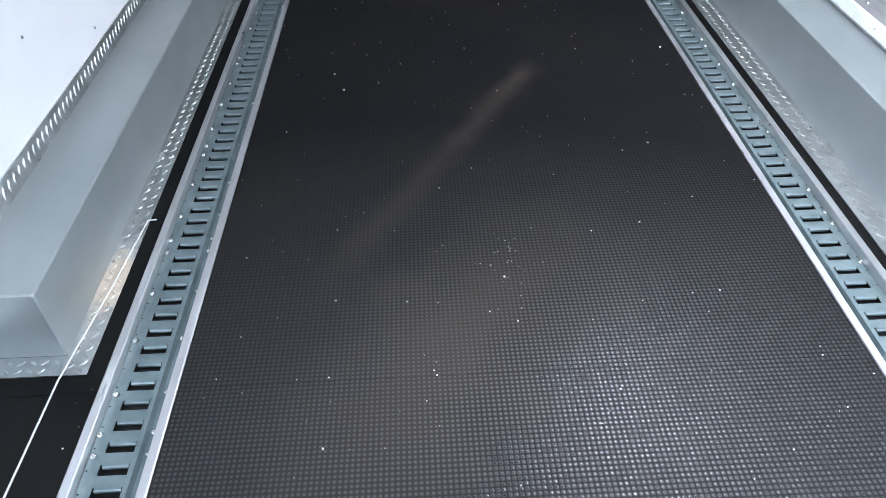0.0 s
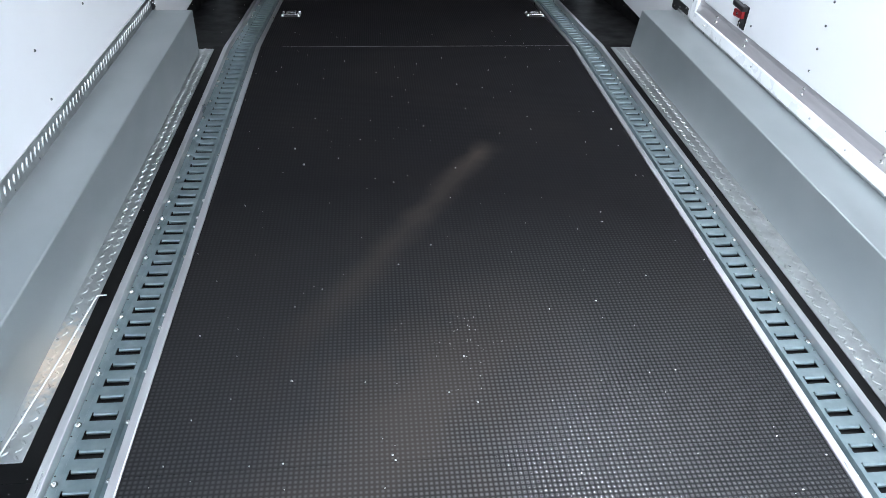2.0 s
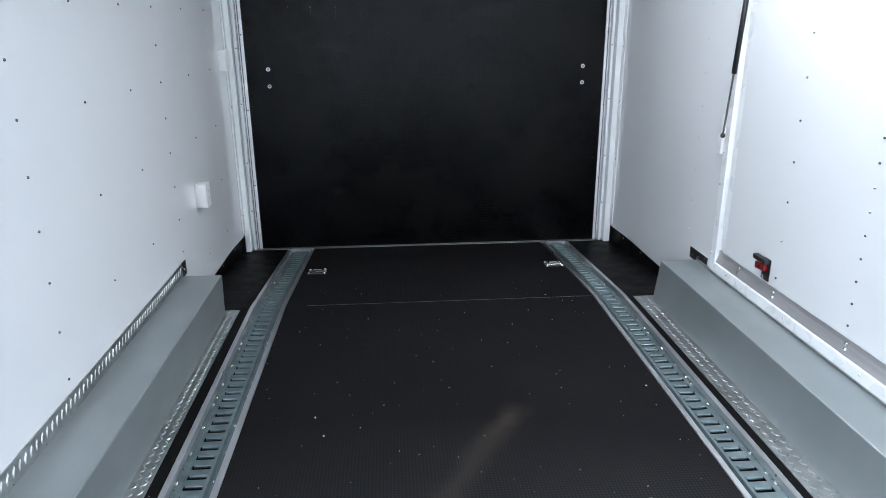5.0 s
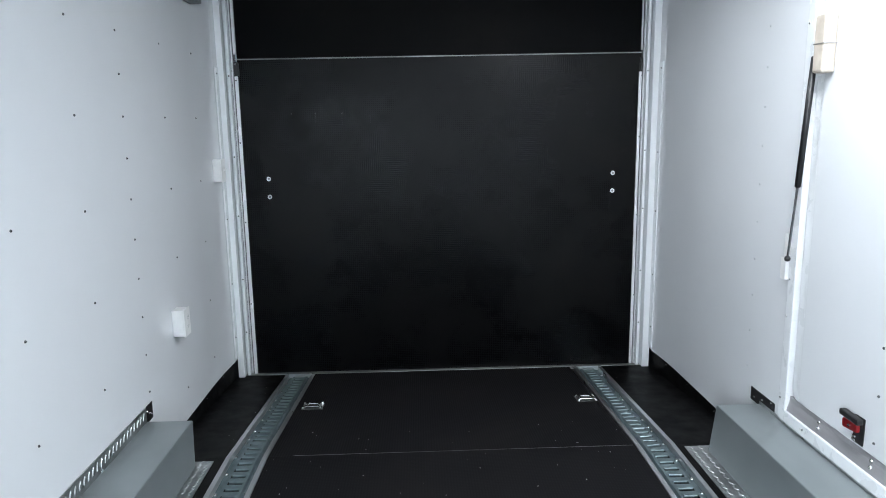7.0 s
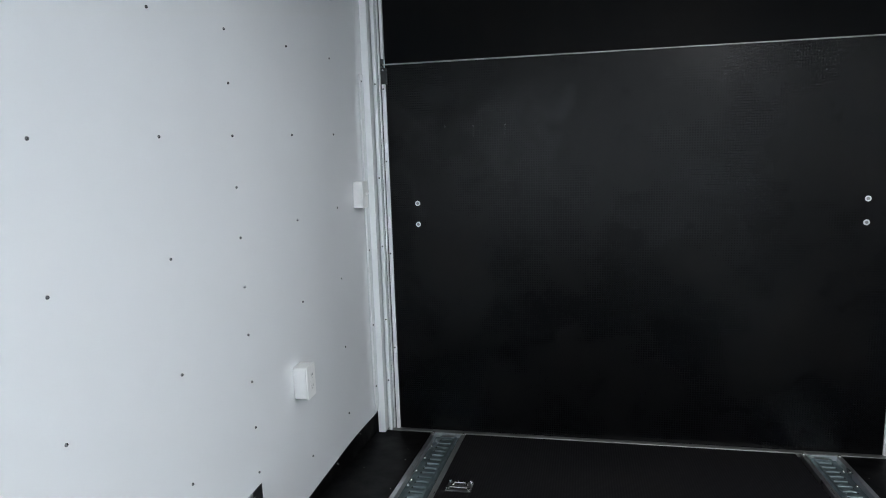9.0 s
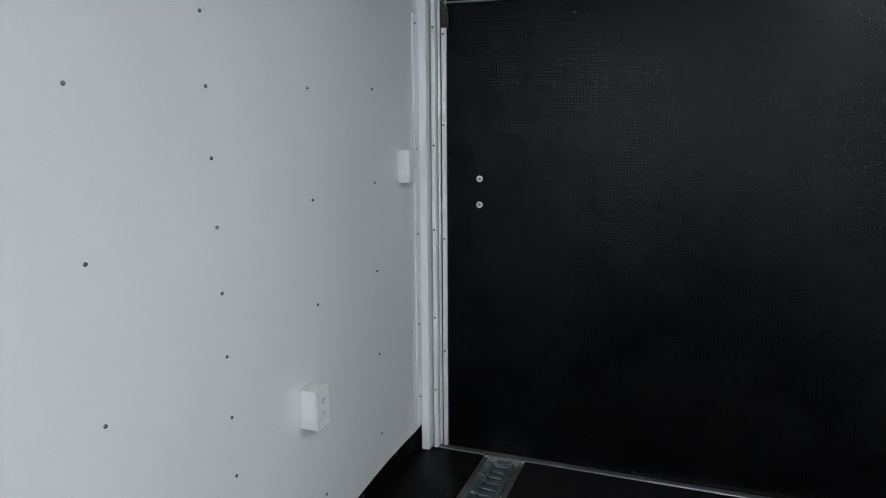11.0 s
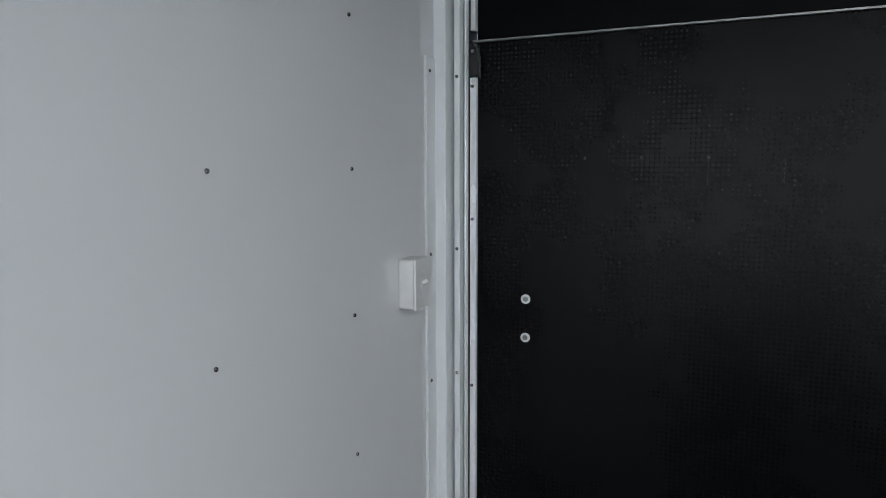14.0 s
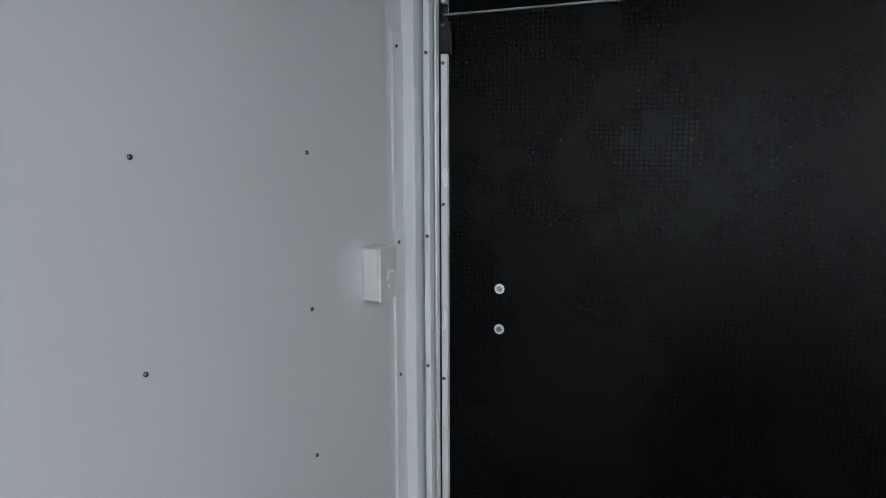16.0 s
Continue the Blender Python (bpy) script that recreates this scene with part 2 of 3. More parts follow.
def part(name, bm, mat, parent=None, label="", smooth=False):
    ob = new(name, mesh_of(name, bm, mat, smooth))
    ob.parent = parent
    if label:
        tagged(ob, label)
    return ob


def thing(name, at, label, category, group="", kind=""):
    ob = new(name)
    ob.location = at
    ob.empty_display_size = 0.05
    return tagged(ob, label, category, group, kind)


def settle(parent):
    """Keeps the parts of a thing where they were built."""
    inverse = Matrix.Translation(parent.location).inverted()
    for c in parent.children:
        c.matrix_parent_inverse = inverse
    return parent


def box(bm, x0, x1, y0, y1, z0, z1, bevel=0.0, seg=2):
    m = Matrix.Translation(((x0 + x1) / 2, (y0 + y1) / 2, (z0 + z1) / 2)) @ Matrix.Diagonal((x1 - x0, y1 - y0, z1 - z0, 1))
    made = bmesh.ops.create_cube(bm, size=1, matrix=m)["verts"]
    if bevel:
        edges = list({e for v in made for e in v.link_edges})
        bmesh.ops.bevel(bm, geom=edges, offset=bevel, segments=seg, affect="EDGES", profile=0.5)
    return bm


def boxed(*a, **k):
    return box(bmesh.new(), *a, **k)


def rod(bm, a, b, r, sides=16, r2=None):
    a, b = Vector(a), Vector(b)
    turn = (b - a).to_track_quat("Z", "Y").to_matrix().to_4x4()
    bmesh.ops.create_cone(bm, cap_ends=True, segments=sides, radius1=r, radius2=r if r2 is None else r2, depth=(b - a).length,
                          matrix=Matrix.Translation((a + b) / 2) @ turn)
    return bm


def sweep(profile, ys, closed=True):
    """A cross-section of (x, z) drawn along y, following the floor."""
    bm = bmesh.new()
    rows = [[bm.verts.new((x, y, z + fz(y))) for x, z in profile] for y in ys]
    n = len(profile)
    for a, b in zip(rows, rows[1:]):
        for k in range(n if closed else n - 1):
            bm.faces.new((a[k], a[(k + 1) % n], b[(k + 1) % n], b[k]))
    if closed:
        bm.faces.new(rows[0])
        bm.faces.new(rows[-1][::-1])
    return bm


def follow(bm):
    for v in bm.verts:
        v.co.z += fz(v.co.y)
    return bm


def dome(r, h, sides=10):
    """A low screw head standing on z = 0, with a driver recess."""
    bm = bmesh.new()
    rings = [(r, 0), (r * 0.95, h * 0.45), (r * 0.7, h * 0.85), (r * 0.32, h), (r * 0.22, h * 0.62)]
    rows = [[bm.verts.new((rr * math.cos(2 * math.pi * k / sides), rr * math.sin(2 * math.pi * k / sides), z)) for k in range(sides)] for rr, z in rings]
    for a, b in zip(rows, rows[1:]):
        for k in range(sides):
            bm.faces.new((a[k], a[(k + 1) % sides], b[(k + 1) % sides], b[k]))
    bm.faces.new(rows[-1])
    return bm


def stud(name, me, parent, at, turn=(0, 0, 0)):
    ob = new(name, me)
    ob.parent = parent
    ob.matrix_world = pose(*at, *turn)
    ob.matrix_parent_inverse = Matrix.Translation(parent.location).inverted()
    ob.matrix_basis = pose(*at, *turn)
    return ob


def tread_bar(length, wide, high):
    """One raised lozenge of tread plate, lying along x on z = 0."""
    bm = bmesh.new()
    pts = [(length / 2, 0), (0.18 * length, wide / 2), (-0.18 * length, wide / 2), (-length / 2, 0), (-0.18 * length, -wide / 2), (0.18 * length, -wide / 2)]
    low = [bm.verts.new((p, q, 0)) for p, q in pts]
    top = [bm.verts.new((0.62 * p, 0.45 * q, high)) for p, q in pts]
    for k in range(6):
        bm.faces.new((low[k], low[(k + 1) % 6], top[(k + 1) % 6], top[k]))
    bm.faces.new(top)
    return mesh_of("tread_bar", bm, tread_metal)


def piece(name, me, parent, m):
    """A small piece under a part that was built in place."""
    ob = new(name, me)
    ob.parent = parent
    ob.matrix_basis = m
    return ob


# ---- structure ----
def rear_liner(bm, wall, side):
    """The last stretch of a side wall, bowed inwards as it meets the post."""
    ys = [3.75] + [4.03 + 0.02 * k for k in range(20)] + [Y_RAMP + 0.08]
    rows = []
    for y in ys:
        x, low = wall - side * bow(y), 0.012
        rows.append([bm.verts.new(p) for p in ((x, y, low), (x, y, Z_CEIL), (wall + side * 0.04, y, Z_CEIL), (wall + side * 0.04, y, low))])
    for a, b in zip(rows, rows[1:]):
        for k in range(4):
            bm.faces.new((a[k], a[(k + 1) % 4], b[(k + 1) % 4], b[k]))
    bm.faces.new(rows[0]), bm.faces.new(rows[-1][::-1])
    return bm


floor = tagged(new("floor", mesh_of("floor", sweep([(XL - 0.04, -0.05), (XR + 0.04, -0.05), (XR + 0.04, -0.024), (XL - 0.04, -0.024)],
                                                  [Y_FRONT - 0.04, Y_BEND, Y_RAMP + 0.02]), deep_black)),
               "black trailer floor, level and then sloping down to the ramp", "floor", kind="structure")
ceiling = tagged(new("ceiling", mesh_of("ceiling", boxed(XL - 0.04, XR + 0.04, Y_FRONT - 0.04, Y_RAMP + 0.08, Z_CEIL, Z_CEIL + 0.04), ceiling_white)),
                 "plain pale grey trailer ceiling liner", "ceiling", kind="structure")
wall_left = tagged(new("wall_left", mesh_of("wall_left", box(box(rear_liner(boxed(XL - 0.04, XL, DOOR_Y1, 3.75, 0.012, Z_CEIL), XL, -1), XL - 0.04, XL, Y_FRONT, DOOR_Y0, 0.012, Z_CEIL),
                                                              XL - 0.04, XL, DOOR_Y0, DOOR_Y1, DOOR_Z, Z_CEIL), wall_white)),
                   "glossy white lined side wall with rows of screws", "wall", kind="structure")
bm = rear_liner(boxed(XR, XR + 0.04, 3.056, 3.75, 0.012, Z_CEIL), XR, 1)
box(bm, XR, XR + 0.04, Y_FRONT, 1.15, 0.012, Z_CEIL)
box(bm, XR, XR + 0.04, 1.15, 3.056, 0.012, 0.215)
box(bm, XR, XR + 0.04, 1.15, 3.056, 1.93, Z_CEIL)
wall_right = tagged(new("wall_right", mesh_of("wall_right", bm, wall_white)), "glossy white lined side wall round an access hatch", "wall", kind="structure")
wall_front = tagged(new("wall_front", mesh_of("wall_front", boxed(XL - 0.04, XR + 0.04, Y_FRONT - 0.04, Y_FRONT, -0.02, Z_CEIL), front_grey)),
                    "plain grey front wall of the trailer", "wall", kind="structure")
tagged(new("ground", mesh_of("ground", boxed(-400, 400, -400, 400, -0.75, -0.70), ground_grey)), "grey gravel ground outside the trailer", "ground", kind="structure")
for name, x0, x1 in (("baseboard_left", XL - 0.04, XL - 0.004), ("baseboard_right", XR + 0.004, XR + 0.04)):
    tagged(new(name, mesh_of(name, boxed(x0, x1, Y_FRONT, Y_RAMP + 0.08, -0.16, 0.0115), side_film)),
           "black kick board under the white wall liner", "baseboard", kind="structure")

# ---- wheel boxes ----
small_bar, wall_bar, rim_bar = tread_bar(0.021, 0.0066, 0.0019), tread_bar(0.034, 0.011, 0.0032), tread_bar(0.014, 0.008, 0.0022)


def wheel_box(side):
    """Long steel box over the wheels, with tread-plate flanges on floor and wall. side: -1 left, 1 right."""
    wall = XL if side < 0 else XR
    top, foot, edge = (-1.072, -1.077, -1.017) if side < 0 else (1.028, 1.005, 0.922)
    ob = thing("wheel_box", ((wall + foot) / 2, (BOX_Y0 + BOX_Y1) / 2, 0),
               "long grey sheet-steel wheel box along the white wall", "wheel box", "wheel boxes")
    bm = bmesh.new()
    w = wall - side * 0.003
    r = 0.005
    prof = [(foot, 0.004)] + [(top + side * r * (1 - math.cos(a)), BOX_H - r * (1 - math.sin(a))) for a in (0, 0.4, 0.8, 1.2, 1.571)] + [(w, BOX_H), (w, 0.004)]
    rows = [[bm.verts.new((x, y, z)) for x, z in prof] for y in (BOX_Y0, BOX_Y0 + 0.004, 1.9, 2.6, BOX_Y1 - 0.004, BOX_Y1)]
    for v in rows[0] + rows[-1]:
        v.co.x += side * 0.003 if abs(v.co.x - w) > 0.01 else 0
        v.co.z -= 0.003 if v.co.z > 0.15 else 0
    for a, b in zip(rows, rows[1:]):
        for k in range(len(prof)):
            bm.faces.new((a[k], a[(k + 1) % len(prof)], b[(k + 1) % len(prof)], b[k]))
    bm.faces.new(rows[0]), bm.faces.new(rows[-1][::-1])
    part("body", bm, galvanised, ob)
    # floor flange: along the box and round its two ends
    y0, y1 = BOX_Y0 - 0.056, BOX_Y1 + 0.042
    bm = bmesh.new()
    lo, hi = sorted((edge, foot + side * 0.002))
    box(bm, lo, hi, y0, y1, 0.0005, 0.0035, 0.0006, 1)
    lo, hi = sorted((foot + side * 0.002, w))
    box(bm, lo, hi, y0, BOX_Y0 - 0.0005, 0.0005, 0.0035)
    box(bm, lo, hi, BOX_Y1 + 0.0005, y1, 0.0005, 0.0035)
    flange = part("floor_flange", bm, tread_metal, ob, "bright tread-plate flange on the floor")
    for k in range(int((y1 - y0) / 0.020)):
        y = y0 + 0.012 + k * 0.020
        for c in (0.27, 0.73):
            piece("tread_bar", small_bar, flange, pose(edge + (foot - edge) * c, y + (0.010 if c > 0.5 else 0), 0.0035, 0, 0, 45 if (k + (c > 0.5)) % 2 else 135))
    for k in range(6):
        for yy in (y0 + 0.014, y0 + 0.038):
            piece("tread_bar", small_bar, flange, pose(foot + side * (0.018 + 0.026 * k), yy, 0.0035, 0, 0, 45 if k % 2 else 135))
    # upstand on the wall
    high = 0.062 if side < 0 else 0.010
    lo, hi = sorted((wall - side * 0.0005, wall - side * 0.0035))
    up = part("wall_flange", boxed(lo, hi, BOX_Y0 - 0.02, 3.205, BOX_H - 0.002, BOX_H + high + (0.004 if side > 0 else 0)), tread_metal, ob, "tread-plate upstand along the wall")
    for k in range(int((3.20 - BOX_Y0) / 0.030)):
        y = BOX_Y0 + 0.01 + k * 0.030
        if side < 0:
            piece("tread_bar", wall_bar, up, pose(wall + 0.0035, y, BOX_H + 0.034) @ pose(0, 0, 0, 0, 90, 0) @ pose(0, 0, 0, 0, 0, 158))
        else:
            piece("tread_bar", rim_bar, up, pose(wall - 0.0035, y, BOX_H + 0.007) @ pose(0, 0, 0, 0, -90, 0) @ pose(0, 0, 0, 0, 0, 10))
    # dark drilled end plate past the upstand
    a, b = (3.206, 3.268) if side < 0 else (3.092, 3.280)
    lo, hi = sorted((wall - side * 0.0005, wall - side * 0.003))
    plate = part("end_plate", boxed(lo, hi, a, b, 0.196, BOX_H + (0.062 if side < 0 else 0.048)), black_plastic, ob, "black drilled end plate on the wall")
    for along, zz in ((0.14, 0.040), (0.50, 0.024), (0.84, 0.012)):
        at = (wall - side * 0.003, a + (b - a) * along, BOX_H + zz)
        s = part("rivet", rod(bmesh.new(), at, (at[0] - side * 0.002, at[1], at[2]), 0.0045, 10, 0.003), bright_zinc, plate)
        s.matrix_parent_inverse = Matrix()
    for c in ob.children:
        c.matrix_parent_inverse = Matrix.Translation(ob.location).inverted()
    return ob


# ---- cargo tracks ----
bolt_head = mesh_of("bolt", dome(0.0074, 0.0068), bright_zinc, True)


def cargo_track(x0, x1, side):
    """Slotted cargo track sunk in the floor between two aluminium edge strips. x0, x1: the track's own edges."""
    mid = (x0 + x1) / 2
    ob = thing("cargo_track", (mid, 1.5, 0), "blue-grey slotted cargo track between aluminium edge strips", "cargo track", "cargo tracks in the floor")
    ya, yb = Y_FRONT + 0.3, Y_RAMP - 0.035
    low, high = -0.0205, -0.0095       # sunk flanges and the raised middle
    hw, hm, wall = 0.0295, 0.0400, (x1 - x0) / 2 + 0.004
    # folded side rails: flange, slope and the edge of the raised middle
    for s in (-1, 1):
        prof = [(mid + s * a, z) for a, z in ((hw, high - 0.002), (hw, high), (hm, high), (hm + 0.006, low), (wall - 0.001, low), (wall - 0.001, low - 0.002), (hm + 0.004, low - 0.002), (hm - 0.001, high - 0.002))]
        part("side_rail", sweep(prof, [ya, Y_BEND, yb]), track_zinc, ob)
    # black sheet under the slots, its colour supplying the shade of their depth
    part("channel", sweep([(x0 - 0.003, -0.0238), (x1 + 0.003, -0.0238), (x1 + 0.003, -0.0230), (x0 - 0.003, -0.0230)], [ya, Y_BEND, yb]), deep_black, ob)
    # edge strips, turned down beside the track
    for e, out in ((x0, -1), (x1, 1)):
        prof = [(e - out * -0.004, -0.0225), (e + out * 0.004, 0.002), (e + out * 0.0055, 0.0035), (e + out * 0.023, 0.0035), (e + out * 0.025, 0.002), (e + out * 0.025, -0.0225)]
        part("edge_strip", sweep(prof, [ya, Y_BEND, yb]), alloy, ob, "aluminium edge strip")
    for c in ob.children:
        c.matrix_parent_inverse = Matrix.Translation(ob.location).inverted()
    def drift(y):
        return 0.022 * max(0.0, (y - Y_BEND) / (Y_RAMP - Y_BEND)) if side > 0 else 0.008 * max(0.0, (y - Y_BEND) / (Y_RAMP - Y_BEND))
    for c in ob.children:
        for v in c.data.vertices:
            v.co.x += drift(v.co.y)
    # cross bars between the open slots, each with a rolled lip on the far side of a slot
    verts, faces = [], []

    def brick(a0, a1, b0, b1, z0, z1, dip=0.0):
        n = len(verts)
        for y in (b0, b1):
            d = dip if y == b0 else 0
            verts.extend([(a0, y, z0), (a1, y, z0), (a1, y, z1 - d), (a0, y, z1 - d)])
        faces.extend([tuple(n + k for k in f) for f in ((0, 1, 2, 3), (7, 6, 5, 4), (0, 4, 5, 1), (1, 5, 6, 2), (2, 6, 7, 3), (3, 7, 4, 0))])
    brick(-hw, hw, 0.0105, PITCH - 0.0148, -0.002, 0)
    brick(0.004 - hw, hw - 0.002, 0.0030, 0.0055, -0.008, 0.0002, 0.0030)
    brick(0.004 - hw, hw - 0.002, 0.0055, 0.0105, -0.006, 0.0006, 0.0004)
    bar = bpy.data.meshes.new("cross_bar")
    bar.from_pydata(verts, [], faces)
    bar.materials.append(track_zinc)
    y = 1.1747 - PITCH * int((1.1747 - ya) / PITCH)
    while y + PITCH < yb:
        fall = math.degrees(math.atan2(fz(y + PITCH) - fz(y), PITCH))
        stud("cross_bar", bar, ob, (mid + drift(y), y, fz(y) + high), (fall, 0, 0))
        y += PITCH
    cap = part("end_cap", follow(boxed(x0 - 0.004, x1 + 0.004, yb - 0.014, yb - 0.001, -0.018, 0.0045, 0.001, 1)), alloy, ob, "bright end cap at the sill")
    for v in cap.data.vertices:
        v.co.x += drift(v.co.y)
    cap.matrix_parent_inverse = Matrix.Translation(ob.location).inverted()
    for x in (x0 - 0.015, x1 + 0.015):
        stud("bolt", bolt_head, ob, (x + drift(yb), yb - 0.012, fz(yb - 0.012) + 0.0035))
    rng = random.Random(5 if side < 0 else 9)
    hole = mesh_of("screw_hole", rod(bmesh.new(), (0, 0, 0), (0, 0, 0.0003), 0.0021, 8), deep_black)
    for x in (mid - wall + 0.0095, mid + wall - 0.0095):
        for k in range(34):
            y = 0.42 + k * PITCH
            stud("screw_hole", hole, ob, (x + (0.004 if x > mid else -0.004), y, low + 0.0001))
        y, k = 0.45, 0
        while y < yb - 0.03:
            stud("bolt", bolt_head, ob, (x + drift(y) + rng.uniform(-0.002, 0.002), y, fz(y) + low), (0, 0, rng.uniform(0, 60)))
            y += (0.152, 0.152, 0.05, 0.101, 0.152, 0.152, 0.152, 0.05, 0.101)[k % 9]
            k += 1
    return ob


wheel_box(-1)
wheel_box(1)
cargo_track(-0.952, -0.830, -1)
cargo_track(0.750, 0.868, 1)

# ---- ramp and corner posts ----
def ramp_door():
    ob = thing("ramp_door", (MID, Y_RAMP, Z_TAIL), "raised black rear ramp door with a flap above a metal strip", "ramp door")
    x0, x1 = -1.146, 1.108
    part("ramp_panel", boxed(x0, x1, Y_RAMP, Y_RAMP + 0.05, Z_TAIL, 1.700, 0.002, 1), ramp_film, ob)
    part("flap_panel", boxed(x0 - 0.0005, x1 + 0.0005, Y_RAMP + 0.006, Y_RAMP + 0.05, 1.708, Z_CEIL - 0.002, 0.002, 1), flap_film, ob)
    part("top_strip", boxed(x0 - 0.012, x1 + 0.012, Y_RAMP - 0.005, Y_RAMP + 0.03, 1.7005, 1.7062, 0.001, 1), worn_alloy, ob, "thin aluminium strip")
    for c in ob.children:
        for v in c.data.vertices:
            v.co.z += 0.0058 * (v.co.x - x0) if 1.6 < v.co.z < 1.72 else 0
    part("sill_strip", boxed(x0 - 0.06, x1 + 0.06, Y_RAMP - 0.034, Y_RAMP - 0.001, Z_TAIL - 0.012, Z_TAIL + 0.0065, 0.002, 1), worn_alloy, ob, "thin aluminium sill")
    for x, s in ((x0, -1), (x1, 1)):
        lo, hi = (x - 0.0138, x + 0.004) if s < 0 else (x - 0.0140, x + 0.0015)
        part("edge_strip", boxed(lo, hi, Y_RAMP - 0.014, Y_RAMP - 0.0005, Z_TAIL + 0.008, 1.612, 0.0015, 1), bead_alloy, ob, "aluminium edge strip")
        lo, hi = sorted((x - s * 0.010, x + s * 0.016))
        latch = part("latch", boxed(lo, hi, Y_RAMP - 0.016, Y_RAMP - 0.0005, 1.614, 1.688, 0.003, 1), black_plastic, ob, "black latch bracket")
        part("pin", rod(bmesh.new(), (x + s * 0.002, Y_RAMP - 0.016, 1.676), (x + s * 0.002, Y_RAMP - 0.026, 1.676), 0.005, 10), dark_steel, latch).matrix_parent_inverse = Matrix()
        part("hook", rod(rod(bmesh.new(), (x - s * 0.013, Y_RAMP - 0.012, 1.61), (x - s * 0.012, Y_RAMP - 0.012, 1.662), 0.003, 8),
                         (x - s * 0.012, Y_RAMP - 0.012, 1.662), (x + s * 0.012, Y_RAMP - 0.012, 1.705), 0.003, 8), black_plastic, latch).matrix_parent_inverse = Matrix()
    for x in (-1.009, 0.963):
        for z in (1.045, 0.943):
            bm = rod(bmesh.new(), (x, Y_RAMP, z), (x, Y_RAMP - 0.003, z), 0.0125, 20)
            w = part("washer", bm, washer_white, ob, "pale round washer")
            part("bolt", rod(rod(bmesh.new(), (x, Y_RAMP - 0.003, z), (x, Y_RAMP - 0.008, z), 0.0068, 12, 0.005), (x, Y_RAMP - 0.008, z), (x, Y_RAMP - 0.010, z), 0.0022, 6), worn_alloy, w).matrix_parent_inverse = Matrix()
    for x in (-0.864, -0.729, -0.581):
        part("screw", rod(bmesh.new(), (x, Y_RAMP, 1.406), (x, Y_RAMP - 0.003, 1.406), 0.0036, 10, 0.003), black_plastic, ob, "small black screw")
    for x, top, low in ((-0.729, 1.402, 1.352), (-0.581, 1.400, 1.345), (-0.424, 1.395, 1.350)):
        z = top
        while z > low:
            part("scratch", boxed(x - 0.0007, x + 0.0007, Y_RAMP - 0.0006, Y_RAMP - 0.0002, z - 0.007, z), scuff, ob)
            z -= 0.010
    return settle(ob)


ramp_door()
screw_head = mesh_of("screw", dome(0.0045, 0.0040), dark_steel, True)
pale_screw = mesh_of("screw_pale", dome(0.0042, 0.0030), worn_white, True)
small_screw = mesh_of("screw_small", dome(0.0042, 0.0038), bright_zinc, True)


def corner_post(side):
    """Folded metal post beside the ramp, in several upright ribs. side: -1 left, 1 right."""
    wall = XL if side < 0 else XR
    ob = thing("corner_post", (wall - side * 0.05, Y_RAMP - 0.02, Z_TAIL), "pale enamelled folded corner post beside the ramp", "corner post", "corner posts")
    def rib(name, d0, d1, y, z0, z1, mat, bevel=0.002, label=""):
        lo, hi = sorted((wall - side * d0, wall - side * d1))
        return part(name, boxed(lo, hi, y, Y_RAMP + 0.04, z0, z1, bevel, 2), mat, ob, label)
    low = Z_TAIL + 0.012
    k = 0.0 if side < 0 else 0.006
    rib("outer_rib", 0.0125, 0.0490 + k, 4.488, low - 0.004, Z_CEIL - 0.001, post_grey, 0.003)
    rib("groove", 0.0495 + k, 0.0605 + k, 4.545, low, Z_CEIL - 0.001, post_grey, 0.0)
    rib("inner_rib", 0.0610 + k, 0.0765 + k, 4.514, low, Z_CEIL - 0.001, post_grey)
    rib("seal", 0.0770 + k, 0.0815 + k, 4.546, low, Z_CEIL - 0.001, black_plastic, 0.0, "black rubber seal")
    rib("bead", 0.0820 + k, 0.0875 + k, 4.530, low + 0.004, Z_CEIL - 0.001, bead_alloy, 0.0025, "bright aluminium bead")
    rib("seal", 0.0878 + k, 0.0892 + k, 4.548, low, Z_CEIL - 0.001, black_plastic, 0.0, "black rubber seal")
    rib("flap_jamb", 0.0895 + k, 0.1020, 4.556, 1.730, Z_CEIL - 0.001, bead_alloy, 0.0012, "bright aluminium jamb beside the flap")
    # strip, edge and screws added before the post as the ramp edge's wall reflection
    lo, hi = sorted((wall - side * 0.0175, wall - side * 0.0215))
    mirror_strip = part("wall_flange", boxed(lo, hi, 4.435, 4.4875, 0.03, 1.655, 0.001, 1), post_grey, ob)
    lo, hi = sorted((wall - side * 0.0165, wall - side * 0.0245))
    part("rolled_edge", boxed(lo, hi, 4.4285, 4.4345, 0.03, 1.655, 0.002, 2), frame_white, mirror_strip)
    settle(ob)
    for z in (0.15, 0.464, 0.833, 1.165, 1.622):
        stud("screw", screw_head, ob, (wall - side * 0.0215, 4.452, z), (0, -side * 90, 0))
    for z in (0.16, 0.475, 0.842, 1.174, 1.612):
        stud("screw", screw_head, ob, (wall - side * (0.0690 + k), 4.514, z), (90, 0, 0))
    for z in (0.32, 0.80, 1.25, 1.59):
        stud("screw", screw_head, ob, (wall - side * 0.0975, Y_RAMP - 0.014, z), (90, 0, 0))
    return ob


corner_post(-1)
corner_post(1)

